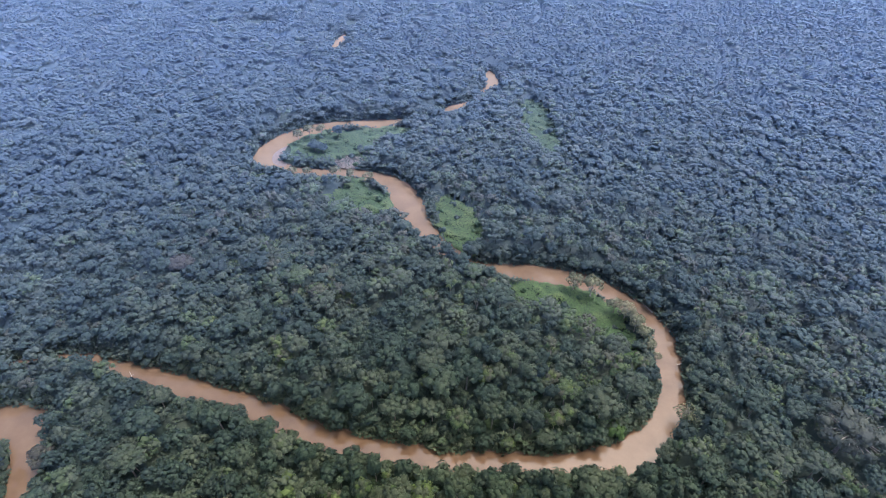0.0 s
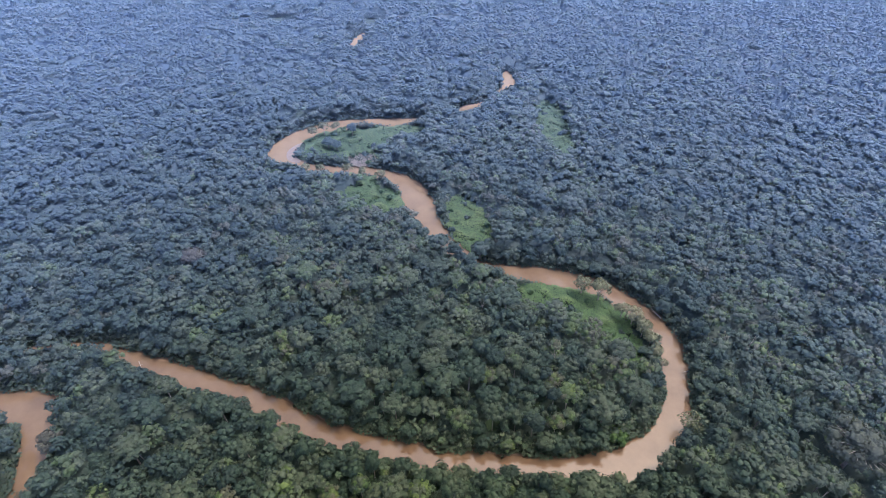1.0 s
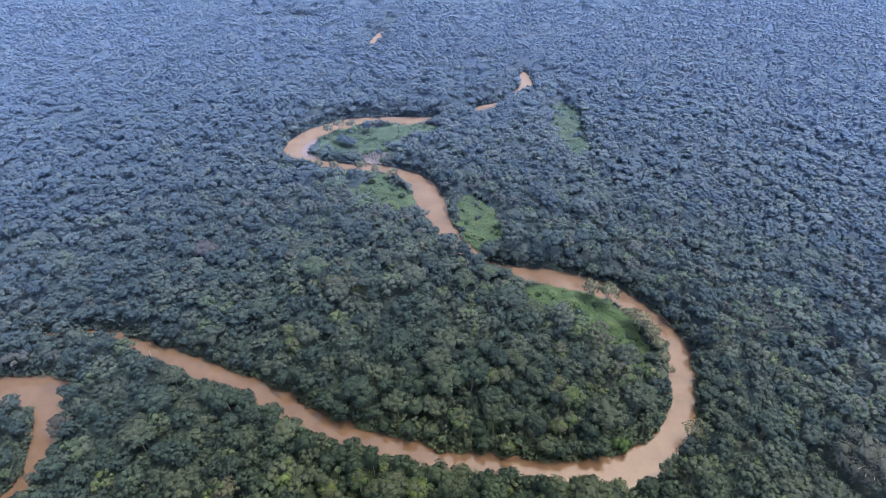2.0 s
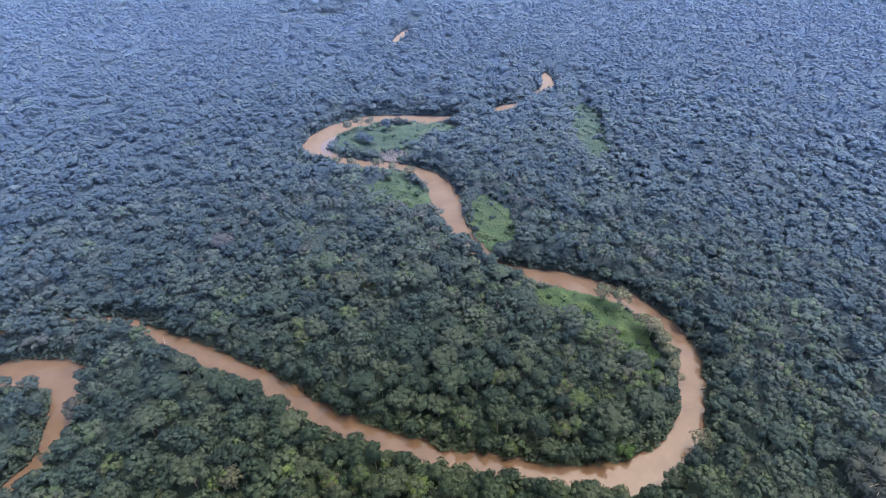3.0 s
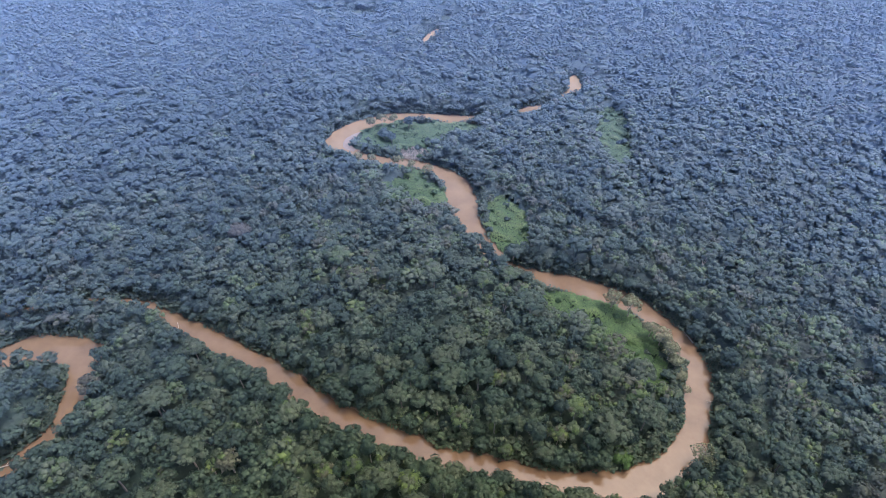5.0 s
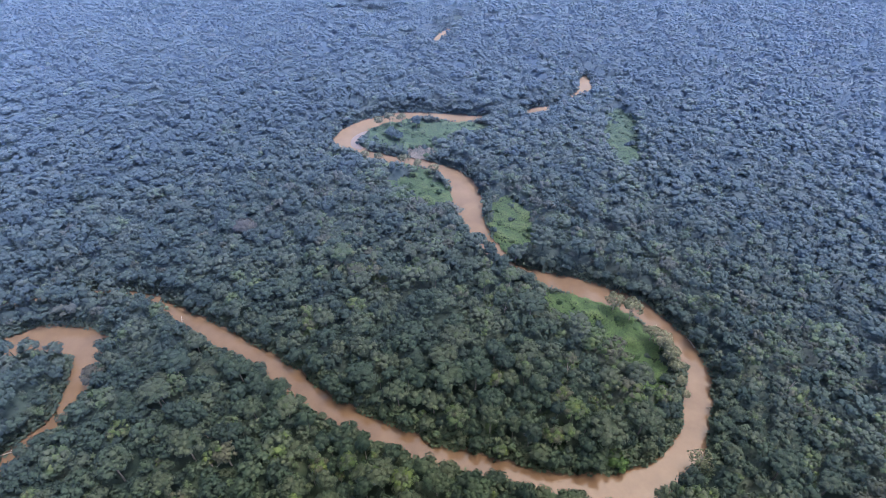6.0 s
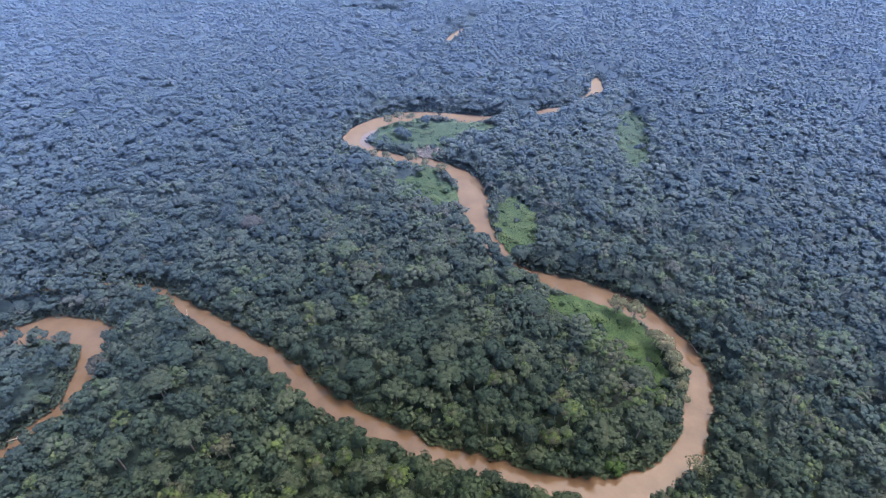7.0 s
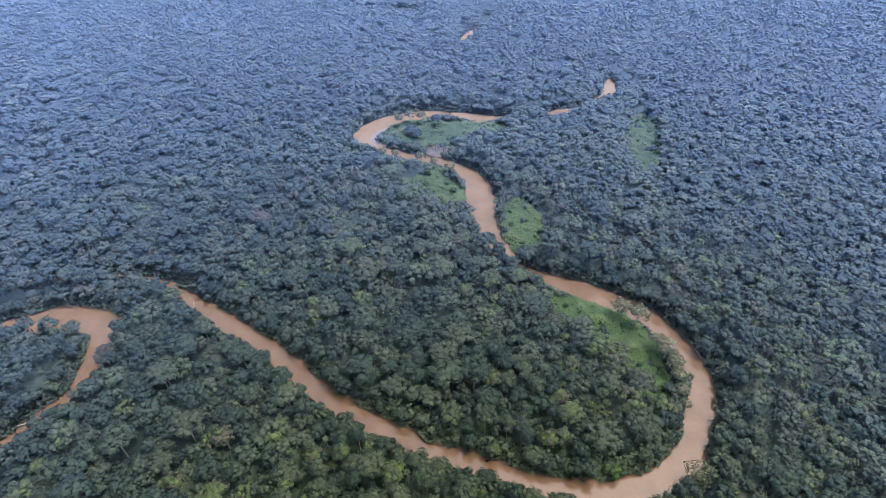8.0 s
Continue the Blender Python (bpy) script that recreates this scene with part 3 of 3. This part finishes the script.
# ---- the rest of the forest, joined ----
def scatter(patterns, which, hues):
    """All the trees given as one array of triangles, with normals and species."""
    verts, faces, normals, species, n0 = [], [], [], [], 0
    group = np.arange(len(which)) % len(patterns)
    for g, (v, f, nrm, tone) in enumerate(patterns):
        n = which[group == g]
        if not len(n):
            continue
        s, h = tree_scale(n)
        a = np.radians(TURN[n])
        c, sn = np.cos(a)[:, None], np.sin(a)[:, None]
        x = TREES[n, 0][:, None] + s[:, None] * (c * v[None, :, 0] - sn * v[None, :, 1])
        y = TREES[n, 1][:, None] + s[:, None] * (sn * v[None, :, 0] + c * v[None, :, 1])
        z = 0.9 + h[:, None] * v[None, :, 2]
        verts.append(np.stack([x, y, z], -1).reshape(-1, 3))
        normals.append(np.stack([c * nrm[None, :, 0] - sn * nrm[None, :, 1], sn * nrm[None, :, 0] + c * nrm[None, :, 1],
                                 np.broadcast_to(nrm[None, :, 2], x.shape)], -1).reshape(-1, 3))
        faces.append((f[None] + (np.arange(len(n)) * len(v))[:, None, None]).reshape(-1, 3) + n0)
        species.append((hues[n][:, None] + tone[None]).ravel())
        n0 += len(n) * len(v)
    return np.vstack(verts), np.vstack(faces), np.vstack(normals), np.concatenate(species)


def crowns_for(seed, count, leaves, size, lumps, body, large):
    """Joined crowns; large ones have more and smaller boughs, far ones coarser boughs and no stem."""
    out = []
    near = body < 0.77
    for k in range(count):
        r = np.random.default_rng(seed + k)
        if large:
            v, f, nrm, tone = crown(seed + 50 + k, 6.0, r.uniform(0.42, 0.7) if near else r.uniform(0.32, 0.5), int(lumps * (1.7 if near else 1.35)), int(leaves * (1.8 if near else 1.4)), size * 0.72, 2,
                                    r.uniform(0.26, 0.34) if near else r.uniform(0.32, 0.38), True, sides=4, body=body)
        else:
            v, f, nrm, tone = crown(seed + 50 + k, 6.0, r.uniform(0.48, 0.88) if near else r.uniform(0.38, 0.62), lumps, leaves, size, 2, r.uniform(0.34, 0.46) if near else r.uniform(0.42, 0.52), True, sides=4, body=body)
        v = v + (0, 0, CROWN_AT)
        if near:
            tv, tf = tube([(0, 0, -0.5), (0.3, 0.2, CROWN_AT - 2)], [0.45, 0.25], 4)
            f, v = np.vstack([f, tf + len(v)]), np.vstack([v, tv])
            nrm, tone = np.vstack([nrm, unit(tv * (1, 1, 0) + (0, 0, 0.01))]), np.concatenate([tone, np.zeros(len(tv))])
        out.append((v, f, nrm, tone))
    return out


def slant(x, y):
    return np.hypot(y, 250) + 0.3 * np.abs(x)


left = np.array([n for n in range(N_TREES) if n not in PLANTED and not IS_PALM[n]])
away = slant(TREES[left, 0], TREES[left, 1])
for name, low, high, args in (("middle_forest", 0, 365, (800, 12, 136, 0.68, 14, 0.72)), ("outer_forest", 365, 460, (860, 12, 84, 0.82, 11, 0.75)),
                              ("farther_forest", 460, 640, (900, 12, 38, 1.02, 8, 0.8)), ("distant_forest", 640, 3000, (940, 12, 14, 1.2, 5, 0.84))):
    here = left[(away >= low) & (away < high)]
    big = TREES[here, 2] > 6.4
    for which, large in ((here[~big], False), (here[big], True)):
        v, f, nrm, sp = scatter(crowns_for(*args, large), which, HUE)
        label = "dense rainforest canopy of broad emergent crowns" if large else "dense rainforest canopy of many mixed green crowns"
        tagged(new(name, mesh_from(name, v, f, leaf, sp, normals=nrm)), label, "forest", kind="stuff")


def build_storey(name, label, step, sink, cap, often, size, edge):
    """The lower leafy storey: a rolling sheet under the crowns with leaf sprays standing out of it."""
    xs, ys = np.arange(-1290, 800, step), np.arange(-60, 1040, step)
    roof = np.full((len(ys), len(xs)), 5.5)
    hue = np.full(roof.shape, 0.3)
    for n in left:
        x, y, r = TREES[n, :3]
        s, h = tree_scale(n)
        reach = 1.1 * r
        i0, i1 = np.searchsorted(xs, (x - reach, x + reach))
        j0, j1 = np.searchsorted(ys, (y - reach, y + reach))
        if i1 <= i0 or j1 <= j0:
            continue
        d = np.hypot(xs[None, i0:i1] - x, ys[j0:j1, None] - y) / reach
        top = np.where(d < 1, 8.0 + 7.0 * h - 1.1 * r * (1 - np.sqrt(np.clip(1 - d * d, 0, 1))), 0)
        here = top > roof[j0:j1, i0:i1]
        roof[j0:j1, i0:i1][here] = top[here]
        hue[j0:j1, i0:i1][here] = HUE[n]
    gx, gy = np.meshgrid(xs, ys)
    far = np.clip((slant(gx, gy) - 440) / 200, 0, 1)
    roof = np.minimum(roof - sink * (1 - 0.5 * far), cap + 3 * far)
    near_river = (gx > -640) & (gx < 150)
    d = np.full(gx.shape, 99.0)
    d[near_river] = bank(gx[near_river], gy[near_river])
    c = clearing(gx, gy)
    rng = np.random.default_rng(77)
    roof = np.minimum(roof + rng.normal(0, 0.16 * step, roof.shape), 0.5 + edge * (1 - 0.65 * far) * np.clip(d - 0.5, 0, 40))
    roof = np.minimum(roof, 0.6 + 22 * np.clip(c - 0.98, 0, 1))
    keep = in_view(gx, gy, 12) & (d > 1.0) & (c > 0.97)
    index = np.arange(roof.size).reshape(roof.shape)
    solid = keep[:-1, :-1] & keep[1:, :-1] & keep[:-1, 1:] & keep[1:, 1:]
    quads = np.stack([index[:-1, :-1][solid], index[:-1, 1:][solid], index[1:, 1:][solid], index[1:, :-1][solid]], 1)
    tris = np.vstack([quads[:, (0, 1, 2)], quads[:, (0, 2, 3)]])
    used, tris = np.unique(tris, return_inverse=True)
    sheet = np.stack([gx.ravel()[used], gy.ravel()[used], roof.ravel()[used]], 1)
    slope_y, slope_x = np.gradient(roof, step)
    up = unit(np.stack([-slope_x, -slope_y, np.ones_like(roof)], -1)).reshape(-1, 3)
    some = np.repeat(used, (often * np.where((c < 1.6) | (d < 9), 5.0, np.where(slant(gx, gy) < 400, 3.6, np.where(far < 0.6, 2.2, 2.4))).ravel()[used] + rng.random(len(used))).astype(int))
    at = np.stack([gx.ravel()[some], gy.ravel()[some], roof.ravel()[some]], 1) + rng.uniform(-0.5, 0.5, (len(some), 3)) * (step, step, 1.2) + (0, 0, 0.45)
    v, f, nrm = bunches(rng, at, up[some], size * (1 + 0.3 * far.ravel()[some]), 2, 0.6)
    sp = np.concatenate([hue.ravel()[used], np.repeat(hue.ravel()[some], 4)])
    f = np.vstack([tris.reshape(-1, 3), f + len(sheet)])
    storey = new(name, mesh_from(name, np.vstack([sheet, v]), f, leaf, sp, normals=np.vstack([up[used], nrm])))
    tagged(storey, label, "forest", kind="stuff")


build_storey("lower_storey", "lower leafy storey filling gaps between rainforest crowns", 4.4, 3.2, 10.0, 1.5, 0.95, 0.9)

palm_v, palm_f = [], []
fv, ff = frond_mesh(3)
rot_rng = np.random.default_rng(9)
for i in range(10):
    m = np.array(pose(0, 0, 12.6, 0, rot_rng.uniform(-35, 12), i * 36))
    palm_v.append((fv @ m[:3, :3].T + m[:3, 3], ff))
some = np.array([n for n in range(N_TREES) if n not in PLANTED and IS_PALM[n]])
pv, pf = join(palm_v)
v, f, nrm, sp = scatter([(pv, pf, unit(pv * (0.25, 0.25, 0) + (0, 0, 1)), np.zeros(len(pv)))], some, HUE)
tagged(new("palm_grove", mesh_from("palm_grove", v, f, palm_leaf, sp)), "scattered palms with star-shaped crowns in the forest", "palms", kind="stuff")


# ---- low growth ----
def low_growth(name, label, category, x, y, z, size, mat, seed, rim=5, tilt=0.7, hue=None):
    rng = np.random.default_rng(seed)
    at = np.stack([x, y, z], 1)
    v, f, nrm = bunches(rng, at, np.tile((0.0, 0.0, 1.0), (len(x), 1)), size, rim, tilt, 0.35)
    sp = np.repeat(rng.random(len(x)) if hue is None else hue, 4 if rim == 2 else rim + 1)
    return tagged(new(name, mesh_from(name, v, f, mat, sp, normals=nrm)), label, category, kind="stuff")


def ground_z(x, y):
    return np.clip(bank(x, y) * 0.38, 0, 1.3)


rng = np.random.default_rng(21)
for (cx, cy, a, b, turn) in CLEARINGS:
    n = int(math.pi * a * b * 4.2)
    t, q = rng.uniform(0, 2 * np.pi, n), np.sqrt(rng.random(n)) * 1.25
    u, w = a * q * np.cos(t), b * q * np.sin(t)
    c, s = math.cos(radians(turn)), math.sin(radians(turn))
    x, y = cx + u * c - w * s, cy + u * s + w * c
    ok = (bank(x, y) > 0.6) & (clearing(x, y) < 1.12) & (np.hypot((x + 81) / 13, (y - 403) / 10) > 1) & (np.hypot((x + 142) / 8, (y - 415) / 15) > 1)
    x, y = x[ok], y[ok]
    mound = np.array([noise.noise((px * 0.13, py * 0.13, 3)) for px, py in zip(x, y)])
    z = ground_z(x, y) + 0.5 + np.clip(mound + 0.15, 0, 1) * 3.2 + rng.random(len(x)) * 0.45
    low_growth("clearing_plants", "bright green low plants and cane filling a clearing", "plants", x, y, z, 0.82, bright_leaf, 31, 2, 0.28, 0.5 + 0.6 * mound + 0.2 * rng.random(len(x)))

k = rng.integers(0, len(RIVER), 120000)
side = rng.choice((-1, 1), len(k))
along = np.gradient(RIVER[:, :2], axis=0)[k]
across = unit(np.stack([-along[:, 1], along[:, 0]], 1)) * side[:, None]
off = RIVER[k, 2] / 2 + rng.uniform(-1.3, 6.0, len(k))
x, y = (RIVER[k, :2] + across * off[:, None] + rng.uniform(-1.8, 1.8, (len(k), 2))).T
d = bank(x, y)
lush = np.array([noise.noise((px * 0.09, py * 0.09, 8)) for px, py in zip(x, y)])
ok = (d > -1.4) & (y < 790) & ((d < 4.5) | (y < 540)) & (x > -330) & ((lush > -0.3 + 0.25 * np.clip(-d, 0, 2)) | (d > 0.6)) & (clearing(x, y) > 0.9) & ~((x > -150) & (x < -126) & (y > 397) & (y < 442))
x, y, d, lush = x[ok], y[ok], d[ok], lush[ok]
low_growth("riverside_shrubs", "tangled green shrubs and creepers along the muddy banks", "shrubs", x, y, 0.3 + np.clip(d, 0, 4) * 0.5 + rng.random(len(x)) * (2.2 + 2 * np.clip(lush, 0, 1) + 1.0 * np.clip(d, 0, 6)),
           0.95, leaf, 41, 2, 0.8, 0.15 + 0.6 * rng.random(len(x)))

# bushes that stand in the open patches
bush_meshes = [crown_mesh("foliage", (leaf, bright_leaf, bright_leaf, bright_leaf)[k], (0.6, 0.3, 0.6, 0.8)[k], 820 + k, 2.4, 0.75, 7, 80, 0.6, 4, 0.45) for k in range(4)]
bush_stem = mesh_from("stem", *trunk(840, 1.2, 0.09, 1.3, 0.9, 4, 0.2), bark)
count = 0
for cx, cy, a, b, turn in CLEARINGS:
    for _ in range(int(a * b / 32)):
        x, y = cx + rng.uniform(-a, a), cy + rng.uniform(-b, b)
        if bank(x, y)[0] < 1.5 or clearing(np.array([x]), np.array([y]))[0] > 1:
            continue
        base = tagged(new("bush"), "round leafy bush in a clearing of low plants", "bush", "clearing bushes")
        part("stem", bush_stem, base)
        part("foliage", bush_meshes[count % 4], base).location = (0, 0, 1.3)
        s = rng.uniform(0.55, 1.35)
        base.matrix_basis = Matrix.LocRotScale((x, y, ground_z(x, y)[0] + 0.1), Euler((0, 0, rng.uniform(0, 6))), (s, s, s * rng.uniform(0.8, 1.4)))
        count += 1

# ---- drift wood ----
def log(x, y, z, length, turn, radius, name="fallen_log", label="bleached fallen log lying at the water's edge"):
    d = np.array((math.cos(radians(turn)), math.sin(radians(turn)), 0.06))
    ob = tagged(new(name), label, "log", "fallen logs")
    end = d * length
    part("stem", mesh_from("stem", *tube([(0, 0, 0), end * 0.5 + (0, 0, 0.15), end], [radius, radius * 0.8, radius * 0.3]), bleached, smooth=True), ob)
    for at, swing in ((0.55, 50), (0.75, -45)):
        e = np.array((math.cos(radians(turn + swing)), math.sin(radians(turn + swing)), 0.35)) * length * 0.3
        part("branch", mesh_from("branch", *tube([end * at, end * at + e * 0.6, end * at + e], [radius * 0.45, radius * 0.3, radius * 0.1], 4), bleached), ob)
    ob.location = (x, y, z)


log(-173, 184, 0.0, 6, -50, 0.2, label="bleached snag stranded in the river")
log(131, 233, 0.2, 9, 120, 0.45)
log(137, 194, 0.3, 4.5, 200, 0.25)
log(-205, 82, 0.3, 8, 30, 0.4)
log(-140, 391, 0.1, 8, 15, 0.35)
log(45, 548, 0.1, 9, 60, 0.4)

n = 1300
t, q = rng.uniform(0, 2 * np.pi, n), np.sqrt(rng.random(n))
x, y = -81 + 13 * q * np.cos(t), 403 + 10 * q * np.sin(t)
sticks = []
for px, py in zip(x, y):
    a, tall = rng.uniform(0, 2 * np.pi), rng.uniform(0.4, 2.6)
    reach = rng.uniform(0.8, 2.6)
    sticks.append(tube([(px, py, 0.9), (px + reach * math.cos(a), py + reach * math.sin(a), 0.9 + tall)], [0.24, 0.1], 3))
tagged(new("dead_cane", mesh_from("dead_cane", *join(sticks), bleached)), "heap of bleached dead cane and driftwood on the bank", "driftwood", kind="stuff")


def build_sandbar():
    """A pale crescent of sand inside the upper bend."""
    rows = spline([(-131, 437, 0.6), (-141, 429, 4.4), (-146.5, 416, 6.2), (-143.5, 403, 4.8), (-133, 397.5, 1.6)], 1.5)
    along = unit(np.gradient(rows[:, :2], axis=0))
    side = np.stack([-along[:, 1], along[:, 0]], 1)
    verts = [(*(r[:2] + s * r[2] * k), h) for r, s in zip(rows, side) for k, h in ((-0.75, -0.3), (-0.4, 0.25), (0.4, 0.6), (1.0, 0.95))]
    faces = [(4 * i + j, 4 * i + j + 1, 4 * i + j + 5, 4 * i + j + 4) for i in range(len(rows) - 1) for j in range(3)]
    bar = new("sandbar", mesh_from("sandbar", np.array(verts), np.array(faces), sand, smooth=True))
    tagged(bar, "pale crescent sandbar on the inside of the river bend", "sandbar", kind="structure")


build_sandbar()
